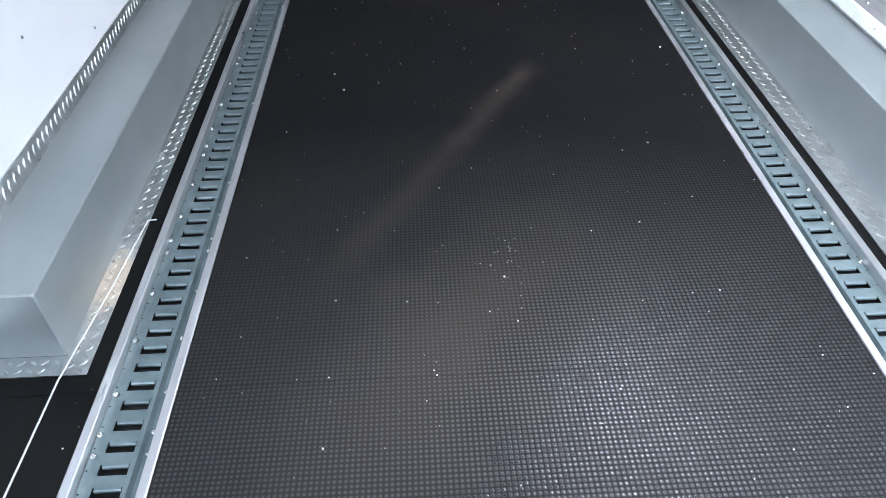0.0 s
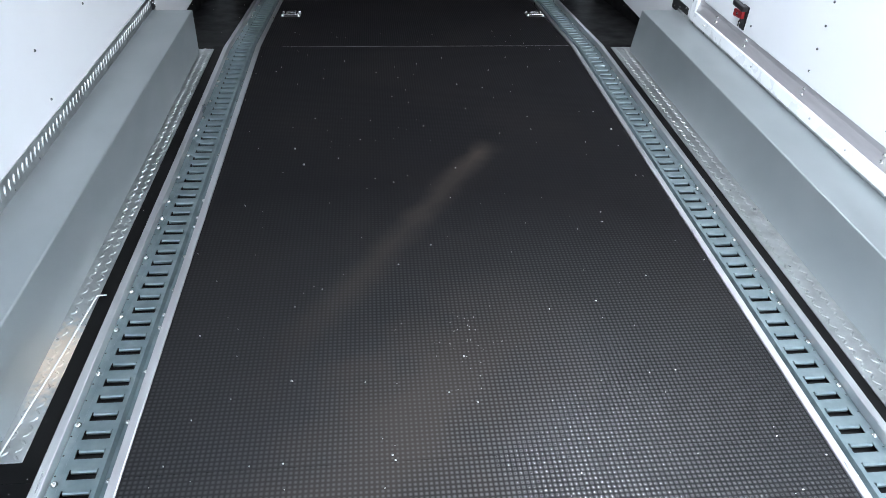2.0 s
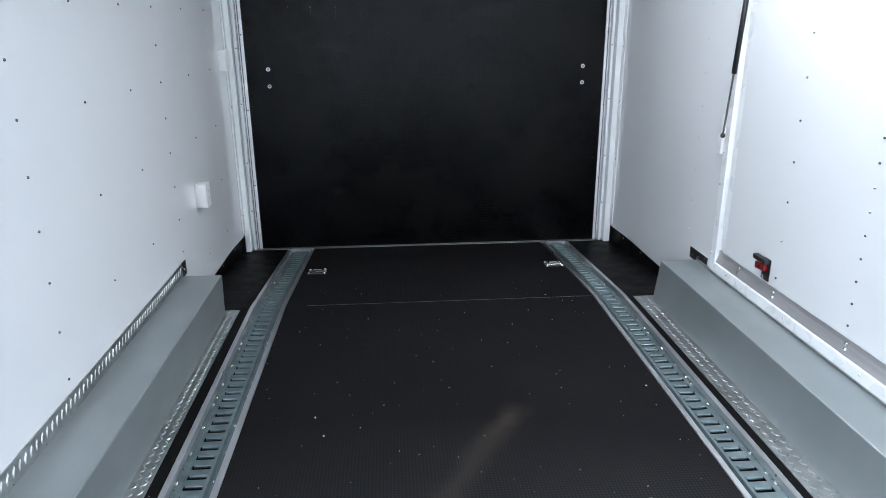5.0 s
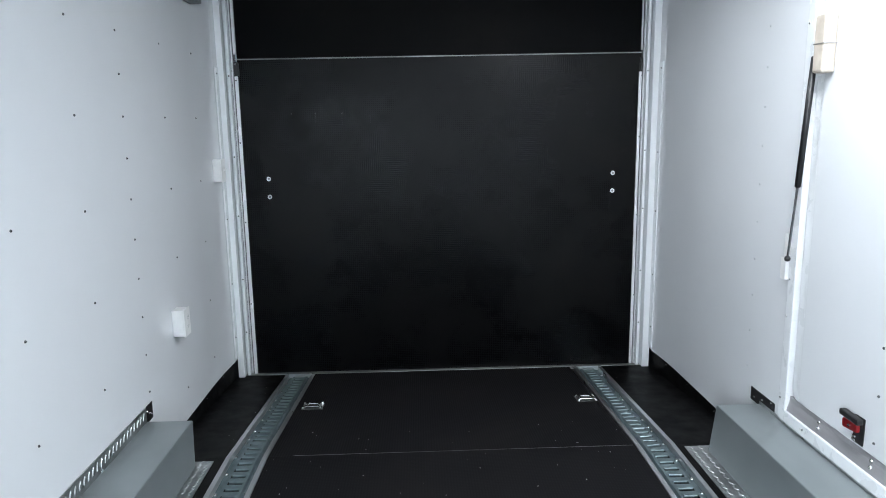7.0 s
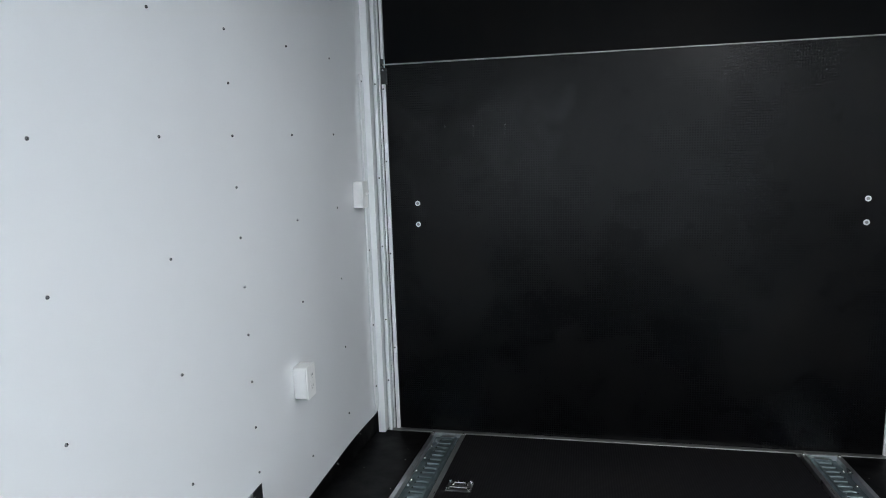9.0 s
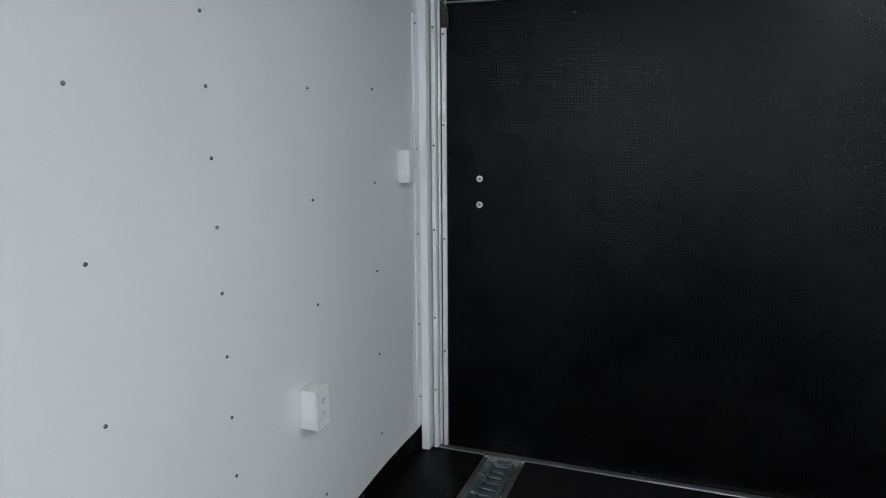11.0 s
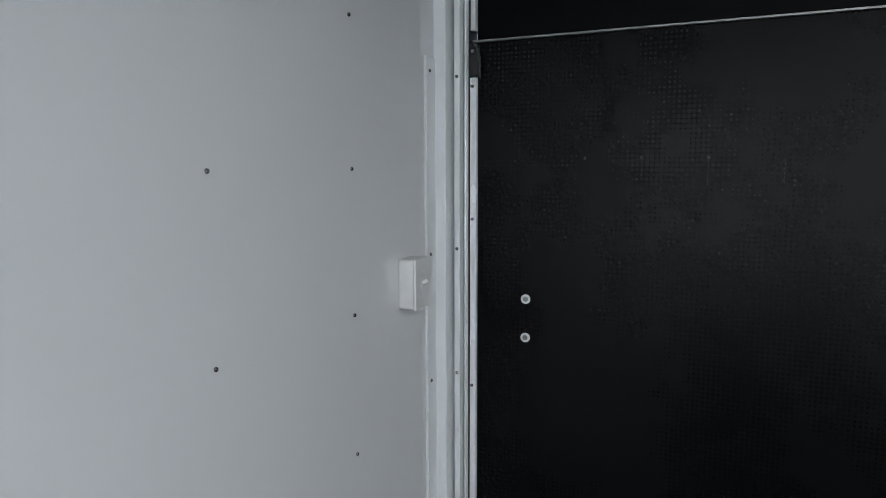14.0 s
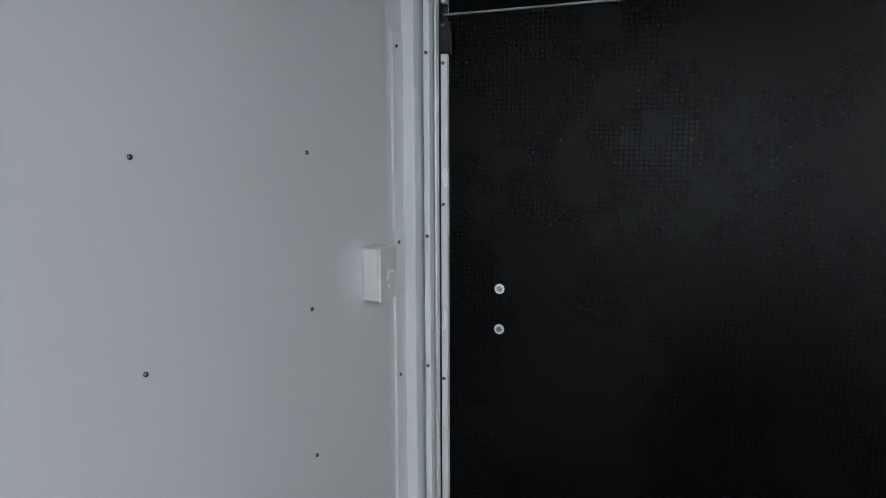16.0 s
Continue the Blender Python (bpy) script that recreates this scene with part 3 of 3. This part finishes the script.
# ---- access hatch in the right wall ----
def access_hatch():
    ob = thing("access_hatch", (XR, 2.1, 0.22), "closed white access hatch with frame, sill and two latches", "hatch")
    y0, y1, z0, z1 = 1.15, 3.056, 0.2155, 1.93
    x = XR - 0.010
    part("frame_upright", boxed(x, XR + 0.03, 3.008, y1 - 0.0005, z0, z1 - 0.001, 0.004), frame_white, ob)
    part("frame_upright", boxed(x, XR + 0.03, y0 + 0.0005, 1.198, z0, z1 - 0.001, 0.004), frame_white, ob)
    part("frame_bottom", boxed(x - 0.002, XR + 0.03, 1.1985, 3.0075, z0, 0.262, 0.004), frame_white, ob)
    part("frame_top", boxed(x, XR + 0.03, 1.1985, 3.0075, 1.885, z1 - 0.001, 0.004), frame_white, ob)
    bm = bmesh.new()
    pr = [(XR - 0.004, 0.2625), (XR + 0.006, 0.300), (XR + 0.0065, 0.318), (XR + 0.025, 0.318), (XR + 0.025, 0.2625)]
    rows = [[bm.verts.new((a, y, b)) for a, b in pr] for y in (1.1985, 3.007)]
    for k in range(5):
        bm.faces.new((rows[0][k], rows[0][(k + 1) % 5], rows[1][(k + 1) % 5], rows[1][k]))
    bm.faces.new(rows[0]), bm.faces.new(rows[1][::-1])
    part("sill", bm, sill_alloy, ob, "aluminium sill strip with bolts")
    # the leaf, with rounded corners, and its raised rim
    def leaf(ya, yb, za, zb, r, xa, xb):
        m = bmesh.new()
        pts = []
        for cy, cz, a0 in ((yb - r, zb - r, 0), (ya + r, zb - r, 90), (ya + r, za + r, 180), (yb - r, za + r, 270)):
            for k in range(7):
                a = radians(a0 + 15 * k)
                pts.append((cy + r * math.cos(a), cz + r * math.sin(a)))
        f = [m.verts.new((xa, y, z)) for y, z in pts]
        b = [m.verts.new((xb, y, z)) for y, z in pts]
        m.faces.new(f), m.faces.new(b[::-1])
        for k in range(len(f)):
            m.faces.new((f[k], f[(k + 1) % len(f)], b[(k + 1) % len(b)], b[k]))
        return m
    part("rim", leaf(1.215, 2.994, 0.3185, 1.875, 0.04, XR + 0.006, XR + 0.03), frame_white, ob)
    part("leaf", leaf(1.245, 2.948, 0.3250, 1.855, 0.03, XR + 0.002, XR + 0.029), wall_white, ob)
    part("gap", boxed(XR + 0.031, XR + 0.045, y0, y1, z0, z1), black_plastic, ob, "black rubber behind the leaf")
    settle(ob)
    for y in (2.813, 2.537, 2.086, 1.627, 1.30):
        for dy, z in ((0.0, 0.301), (-0.004, 0.282)):
            stud("bolt", bolt_head, ob, (XR + (0.006 if z > 0.29 else 0.0012), y + dy, z), (0, -90 if z > 0.3 else -75, 0))
    for y in (2.88, 2.421, 1.98, 1.54, 1.764):
        stud("screw", small_screw, ob, (XR - 0.012, y, 0.242), (0, -90, 0))
    # rows of screws in the leaf
    for y, step in ((2.530, 0.1515), (2.092, 0.0768), (1.656, 0.1515)):
        z = 0.363
        while z < 1.84:
            stud("screw", screw_head, ob, (XR + 0.002, y, z), (0, -90, 0))
            z += step
    for z in (0.30, 0.62, 0.76, 1.10, 1.66):
        stud("screw", small_screw, ob, (XR - 0.010, 3.042, z), (0, -90, 0))
    return ob


access_hatch()


def paddle_latch(y, z):
    """Red and black over-centre latch on a black plate."""
    ob = thing("paddle_latch", (XR + 0.002, y, z), "red and black paddle latch on the hatch", "latch", "hatch latches")
    x = XR + 0.0015
    bm = boxed(x - 0.004, x, y - 0.060, y - 0.010, z - 0.045, z + 0.045, 0.0035)
    plate = part("plate", bm, black_plastic, ob, "black backing plate")
    bm = boxed(x - 0.020, x - 0.0045, y - 0.046, y + 0.026, z - 0.010, z + 0.020, 0.005)
    bmesh.ops.rotate(bm, verts=bm.verts, cent=(x, y, z), matrix=Matrix.Rotation(radians(-6), 3, "X"))
    part("cam", bm, red_plastic, ob, "red plastic cam")
    bm = boxed(x - 0.036, x - 0.0125, y - 0.070, y + 0.022, z + 0.032, z + 0.052, 0.005)
    bmesh.ops.rotate(bm, verts=bm.verts, cent=(x, y, z + 0.04), matrix=Matrix.Rotation(radians(2), 3, "X"))
    part("lever", bm, black_plastic, ob, "black lever")
    part("arm", boxed(x - 0.016, x - 0.0045, y - 0.034, y - 0.010, z + 0.020, z + 0.036, 0.003), black_plastic, ob)
    part("pin", rod(bmesh.new(), (x - 0.004, y - 0.014, z + 0.008), (x - 0.024, y - 0.014, z + 0.008), 0.005, 12), bright_zinc, ob, "bright pin")
    for dz in (-0.024, -0.036):
        part("keeper", boxed(x - 0.011, x - 0.0045, y - 0.030, y - 0.014, z + dz - 0.004, z + dz + 0.004, 0.002), bright_zinc, ob, "bright keeper")
    return settle(ob)


paddle_latch(2.635, 0.374)
paddle_latch(1.555, 0.374)


def gas_strut():
    ob = thing("gas_strut", (XR - 0.03, 3.04, 0.82), "black gas strut beside the hatch on pale brackets", "gas strut")
    x = XR - 0.030
    a, b, c = (x, 3.033, 0.838), (x, 3.003, 1.100), (x, 2.962, 1.545)
    part("rod", rod(bmesh.new(), a, (x, 3.001, 1.12), 0.0045, 12), dark_steel, ob, "thin steel rod")
    bm = rod(bmesh.new(), b, c, 0.0105, 18)
    bmesh.ops.bevel(bm, geom=[e for e in bm.edges if len(e.link_faces) == 2 and any(len(f.verts) > 8 for f in e.link_faces)], offset=0.003, segments=2, affect="EDGES")
    part("cylinder", bm, black_plastic, ob, "glossy black cylinder", True)
    bm = bmesh.new()
    bmesh.ops.create_uvsphere(bm, u_segments=14, v_segments=9, radius=0.011, matrix=Matrix.Translation(a))
    part("ball_joint", bm, black_plastic, ob, "black ball joint", True)
    lower = part("lower_bracket", box(boxed(XR - 0.022, XR - 0.0005, 3.0570, 3.092, 0.752, 0.835, 0.003), XR - 0.020, XR - 0.0005, 3.0572, 3.078, 0.8355, 0.925, 0.003), white_plastic, ob, "white lower bracket")
    upper = part("upper_bracket", boxed(XR - 0.044, XR + 0.0015, 2.892, 2.952, 1.486, 1.672, 0.008), tan_plastic, ob, "ivory upper bracket")
    part("band", boxed(XR - 0.0455, XR + 0.001, 2.890, 2.952, 1.578, 1.581), worn_alloy, upper).matrix_parent_inverse = Matrix()
    return settle(ob)


gas_strut()

# ---- boxes on the left wall ----
cover_screw = mesh_of("cover_screw", dome(0.0034, 0.0018), white_plastic, True)


def wall_box(y, z, kind):
    """Surface-mounted electrical box, its cover towards the room."""
    deep, wide, high = 0.0497, 0.070, 0.119
    label = "white surface-mounted light switch box on the wall" if kind == "switch" else "white surface-mounted power outlet box on the wall"
    ob = thing("switch_box" if kind == "switch" else "outlet_box", (XL, y + wide / 2, z), label, "switch" if kind == "switch" else "outlet")
    part("body", boxed(XL + bow(y) + 0.0005, XL + deep, y, y + wide, z, z + high, 0.004, 3), white_plastic, ob, "", True)
    part("cover", boxed(XL + deep + 0.0003, XL + deep + 0.0065, y - 0.002, y + wide + 0.002, z - 0.002, z + high + 0.002, 0.0028, 2), white_plastic, ob)
    x, cy, cz = XL + deep + 0.0068, y + wide / 2, z + high / 2
    if kind == "switch":
        part("surround", boxed(x, x + 0.0012, cy - 0.006, cy + 0.006, cz - 0.014, cz + 0.014), white_plastic, ob)
        bm = boxed(x + 0.001, x + 0.017, cy - 0.0042, cy + 0.0042, cz - 0.004, cz + 0.005, 0.0015)
        bmesh.ops.rotate(bm, verts=bm.verts, cent=(x, cy, cz), matrix=Matrix.Rotation(radians(-28), 3, "Y"))
        part("toggle", bm, white_plastic, ob, "white toggle lever")
    else:
        for dz in (-0.021, 0.021):
            socket = part("socket", boxed(x, x + 0.0014, cy - 0.016, cy + 0.016, cz + dz - 0.014, cz + dz + 0.014, 0.0005, 1), white_plastic, ob)
            for dy in (-0.0065, 0.0065):
                part("slot", boxed(x + 0.0016, x + 0.0021, cy + dy - 0.0012, cy + dy + 0.0012, cz + dz - 0.001, cz + dz + 0.008), box_dark, socket).matrix_parent_inverse = Matrix()
            part("slot", rod(bmesh.new(), (x + 0.0016, cy, cz + dz - 0.007), (x + 0.0021, cy, cz + dz - 0.007), 0.0024, 8), box_dark, socket).matrix_parent_inverse = Matrix()
    settle(ob)
    for dz in ((-0.030, 0.030) if kind == "switch" else (0.0,)):
        stud("screw", cover_screw, ob, (XL + deep + 0.0065, cy, cz + dz), (0, 90, 0))
    return ob


wall_box(3.562, 0.436, "outlet")
wall_box(4.296, 1.053, "switch")

# grey housing high in the corner above the switch
housing = thing("cable_housing", (XL, 4.2, 2.0), "dark grey ribbed housing high in the wall corner", "housing")
bm = boxed(XL + 0.0005, XL + 0.060, 3.90, 4.150, 1.927, Z_CEIL - 0.001, 0.004)
part("body", bm, box_dark, housing)
for k in range(3):
    part("rib", boxed(XL + 0.0605, XL + 0.066, 3.94 + 0.07 * k, 3.955 + 0.07 * k, 1.932, Z_CEIL - 0.004, 0.002), box_dark, housing)
settle(housing)

# ---- tie-down rings in the sloping floor ----
def tie_down(x, y):
    ob = thing("tie_down_ring", (x, y, fz(y)), "steel tie-down ring in a recessed black pan", "tie-down", "tie-down rings")
    z = 0.0008
    pan = part("pan", follow(boxed(x - 0.052, x + 0.052, y - 0.048, y + 0.048, z, z + 0.003, 0.001, 1)), black_plastic, ob, "black pan")
    bm = bmesh.new()
    pts = [(-0.034, -0.026), (0.034, -0.026), (0.026, 0.024), (-0.026, 0.024)]
    for k in range(4):
        a, b = pts[k], pts[(k + 1) % 4]
        rod(bm, (x + a[0], y + a[1], z + 0.009), (x + b[0], y + b[1], z + 0.009), 0.0055, 10)
    part("ring", follow(bm), bright_zinc, ob, "bright steel ring")
    part("clamp", follow(boxed(x - 0.022, x + 0.022, y + 0.010, y + 0.034, z + 0.0035, z + 0.017, 0.003)), bright_zinc, ob, "bright clamp plate")
    for dx in (-0.043, 0.043):
        for dy in (-0.036, 0.036):
            part("bolt", follow(rod(bmesh.new(), (x + dx, y + dy, z + 0.003), (x + dx, y + dy, z + 0.014), 0.0085, 10, 0.006)), bright_zinc, ob)
    return settle(ob)


tie_down(-0.716, 3.913)
tie_down(0.672, 3.913)

# ---- small things on the floor ----
bm = bmesh.new()
bends = [(-1.079, 0.45, 0.0022), (-1.076, 0.70, 0.004), (-1.071, 0.93, 0.0078), (-1.041, 1.214, 0.0078), (-1.020, 1.470, 0.0078), (-0.997, 1.474, 0.0060)]
for a, b in zip(bends, bends[1:]):
    rod(bm, a, b, 0.0021, 8)
tagged(new("wire", mesh_of("wire", bm, white_plastic)), "thin stiff white wire with a bent end on the floor", "wire")

rng = random.Random(21)
bm = bmesh.new()
def crumb(x, y, r):
    m = pose(x, y, fz(y) + r * 0.35 + 0.0006, rng.uniform(0, 90), rng.uniform(0, 90), rng.uniform(0, 180)) @ Matrix.Diagonal((r, r * rng.uniform(0.5, 0.9), r * 0.6, 1))
    bmesh.ops.create_icosphere(bm, subdivisions=1, radius=1, matrix=m)
for x, y, r in ((-0.52, 2.153, 0.0055), (-0.56, 2.27, 0.0045), (0.670, 2.385, 0.005), (0.454, 1.755, 0.004), (0.331, 1.38, 0.003), (-0.059, 1.194, 0.004),
                (-0.478, 1.138, 0.004), (-0.476, 0.733, 0.004), (0.457, 0.679, 0.003), (-0.240, 0.901, 0.003), (-0.246, 0.914, 0.003)):
    crumb(x, y, r)
for k in range(210):
    crumb(rng.uniform(-0.80, 0.72), rng.uniform(0.3, 3.6), rng.choice((0.0012, 0.0014, 0.0018, 0.0026)))
for k in range(30):
    crumb(-0.05 + rng.gauss(0, 0.04), 1.26 + rng.gauss(0, 0.05), rng.uniform(0.0009, 0.0016))
for k in range(24):
    crumb(rng.choice((rng.uniform(-1.2, -1.03), rng.uniform(-1.018, -0.985), rng.uniform(0.925, 0.975))), rng.uniform(0.4, 0.95) if k % 2 else rng.uniform(1, 4.3), rng.uniform(0.0012, 0.0024))
tagged(new("floor_crumbs", mesh_of("floor_crumbs", bm, crumb_white)), "scattered pale crumbs and sawdust on the black floor", "debris", kind="stuff")

# ---- ceiling lamps ----
for (x, y), power, half in zip(LAMP_SPOTS, LAMP_POWER, LAMP_HALF):
    ob = thing("ceiling_lamp", (x, y, Z_CEIL), "slim white ceiling lamp with a glowing diffuser", "lamp", "ceiling lamps")
    part("housing", boxed(x - 0.07, x + 0.07, y - half - 0.02, y + half + 0.02, Z_CEIL - 0.030, Z_CEIL - 0.001, 0.004), frame_white, ob)
    part("diffuser", boxed(x - 0.055, x + 0.055, y - half, y + half, Z_CEIL - 0.036, Z_CEIL - 0.0305, 0.002), glow, ob)
    settle(ob)
    lamp = bpy.data.lights.new("lamp_light", "AREA")
    lamp.shape, lamp.size, lamp.size_y, lamp.energy, lamp.color = "RECTANGLE", 0.11, 2 * half, power, LAMP_COLOUR
    light = new("lamp_light", lamp)
    light.matrix_world = pose(x, y, Z_CEIL - 0.040)

# ---- screws along the walls, floor boards ----
for k in range(-11, 5):
    y = {1: 2.897, 2: 3.261, 3: 3.690, 4: 4.108, -1: 2.055}.get(k, 2.484 + 0.4085 * k)
    if y < DOOR_Y1 + 0.1:
        continue
    joint = (k - 2) % 3 == 0
    z = 0.153
    while z < Z_CEIL - 0.06:
        if not (BOX_Y0 - 0.05 < y < BOX_Y1 + 0.06 and z < 0.29):
            stud("screw", screw_head, wall_left, (XL + bow(y), y, z), (0, 90, 0))
        z += 0.1538 if joint else 0.3077
for y, step in ((3.330, 0.152), (0.9, 0.305), (0.5, 0.305), (0.1, 0.305)):
    z = 0.170 if step < 0.2 else 0.324
    while z < Z_CEIL - 0.06:
        if not (y > 3 and z < 0.30 and y < 3.4):
            stud("screw", pale_screw, wall_right, (XR, y, z), (0, -90, 0))
        z += step
for side, x in ((90, XL - 0.004), (-90, XR + 0.004)):
    for y in (3.62, 3.95, 4.25):
        stud("screw", small_screw, bpy.data.objects["baseboard_left" if side > 0 else "baseboard_right"], (x, y, -0.012), (0, side, 0))

SEAMS = [Y_FRONT + 0.002, -1.49, 0.899, Y_BEND, Y_RAMP - 0.036]
for a, b in zip(SEAMS, SEAMS[1:]):
    for x0, x1, mat in ((-0.8045, 0.7245, floor_film), (XL + 0.001, -0.9775, side_film), (0.8935, XR - 0.001, side_film)):
        bm = follow(boxed(x0, x1, a + 0.0003, b - 0.0003, -0.0235, 0.0, 0.0005, 1))
        ob = part("floor_board", bm, mat, floor)
        ob.matrix_parent_inverse = Matrix()
# worn light strip over the joint where the floor starts to fall
part("joint_strip", follow(boxed(-0.70, 0.72, Y_BEND - 0.0011, Y_BEND + 0.0011, -0.001, 0.0006)), worn_alloy, floor, "worn metal joint strip")
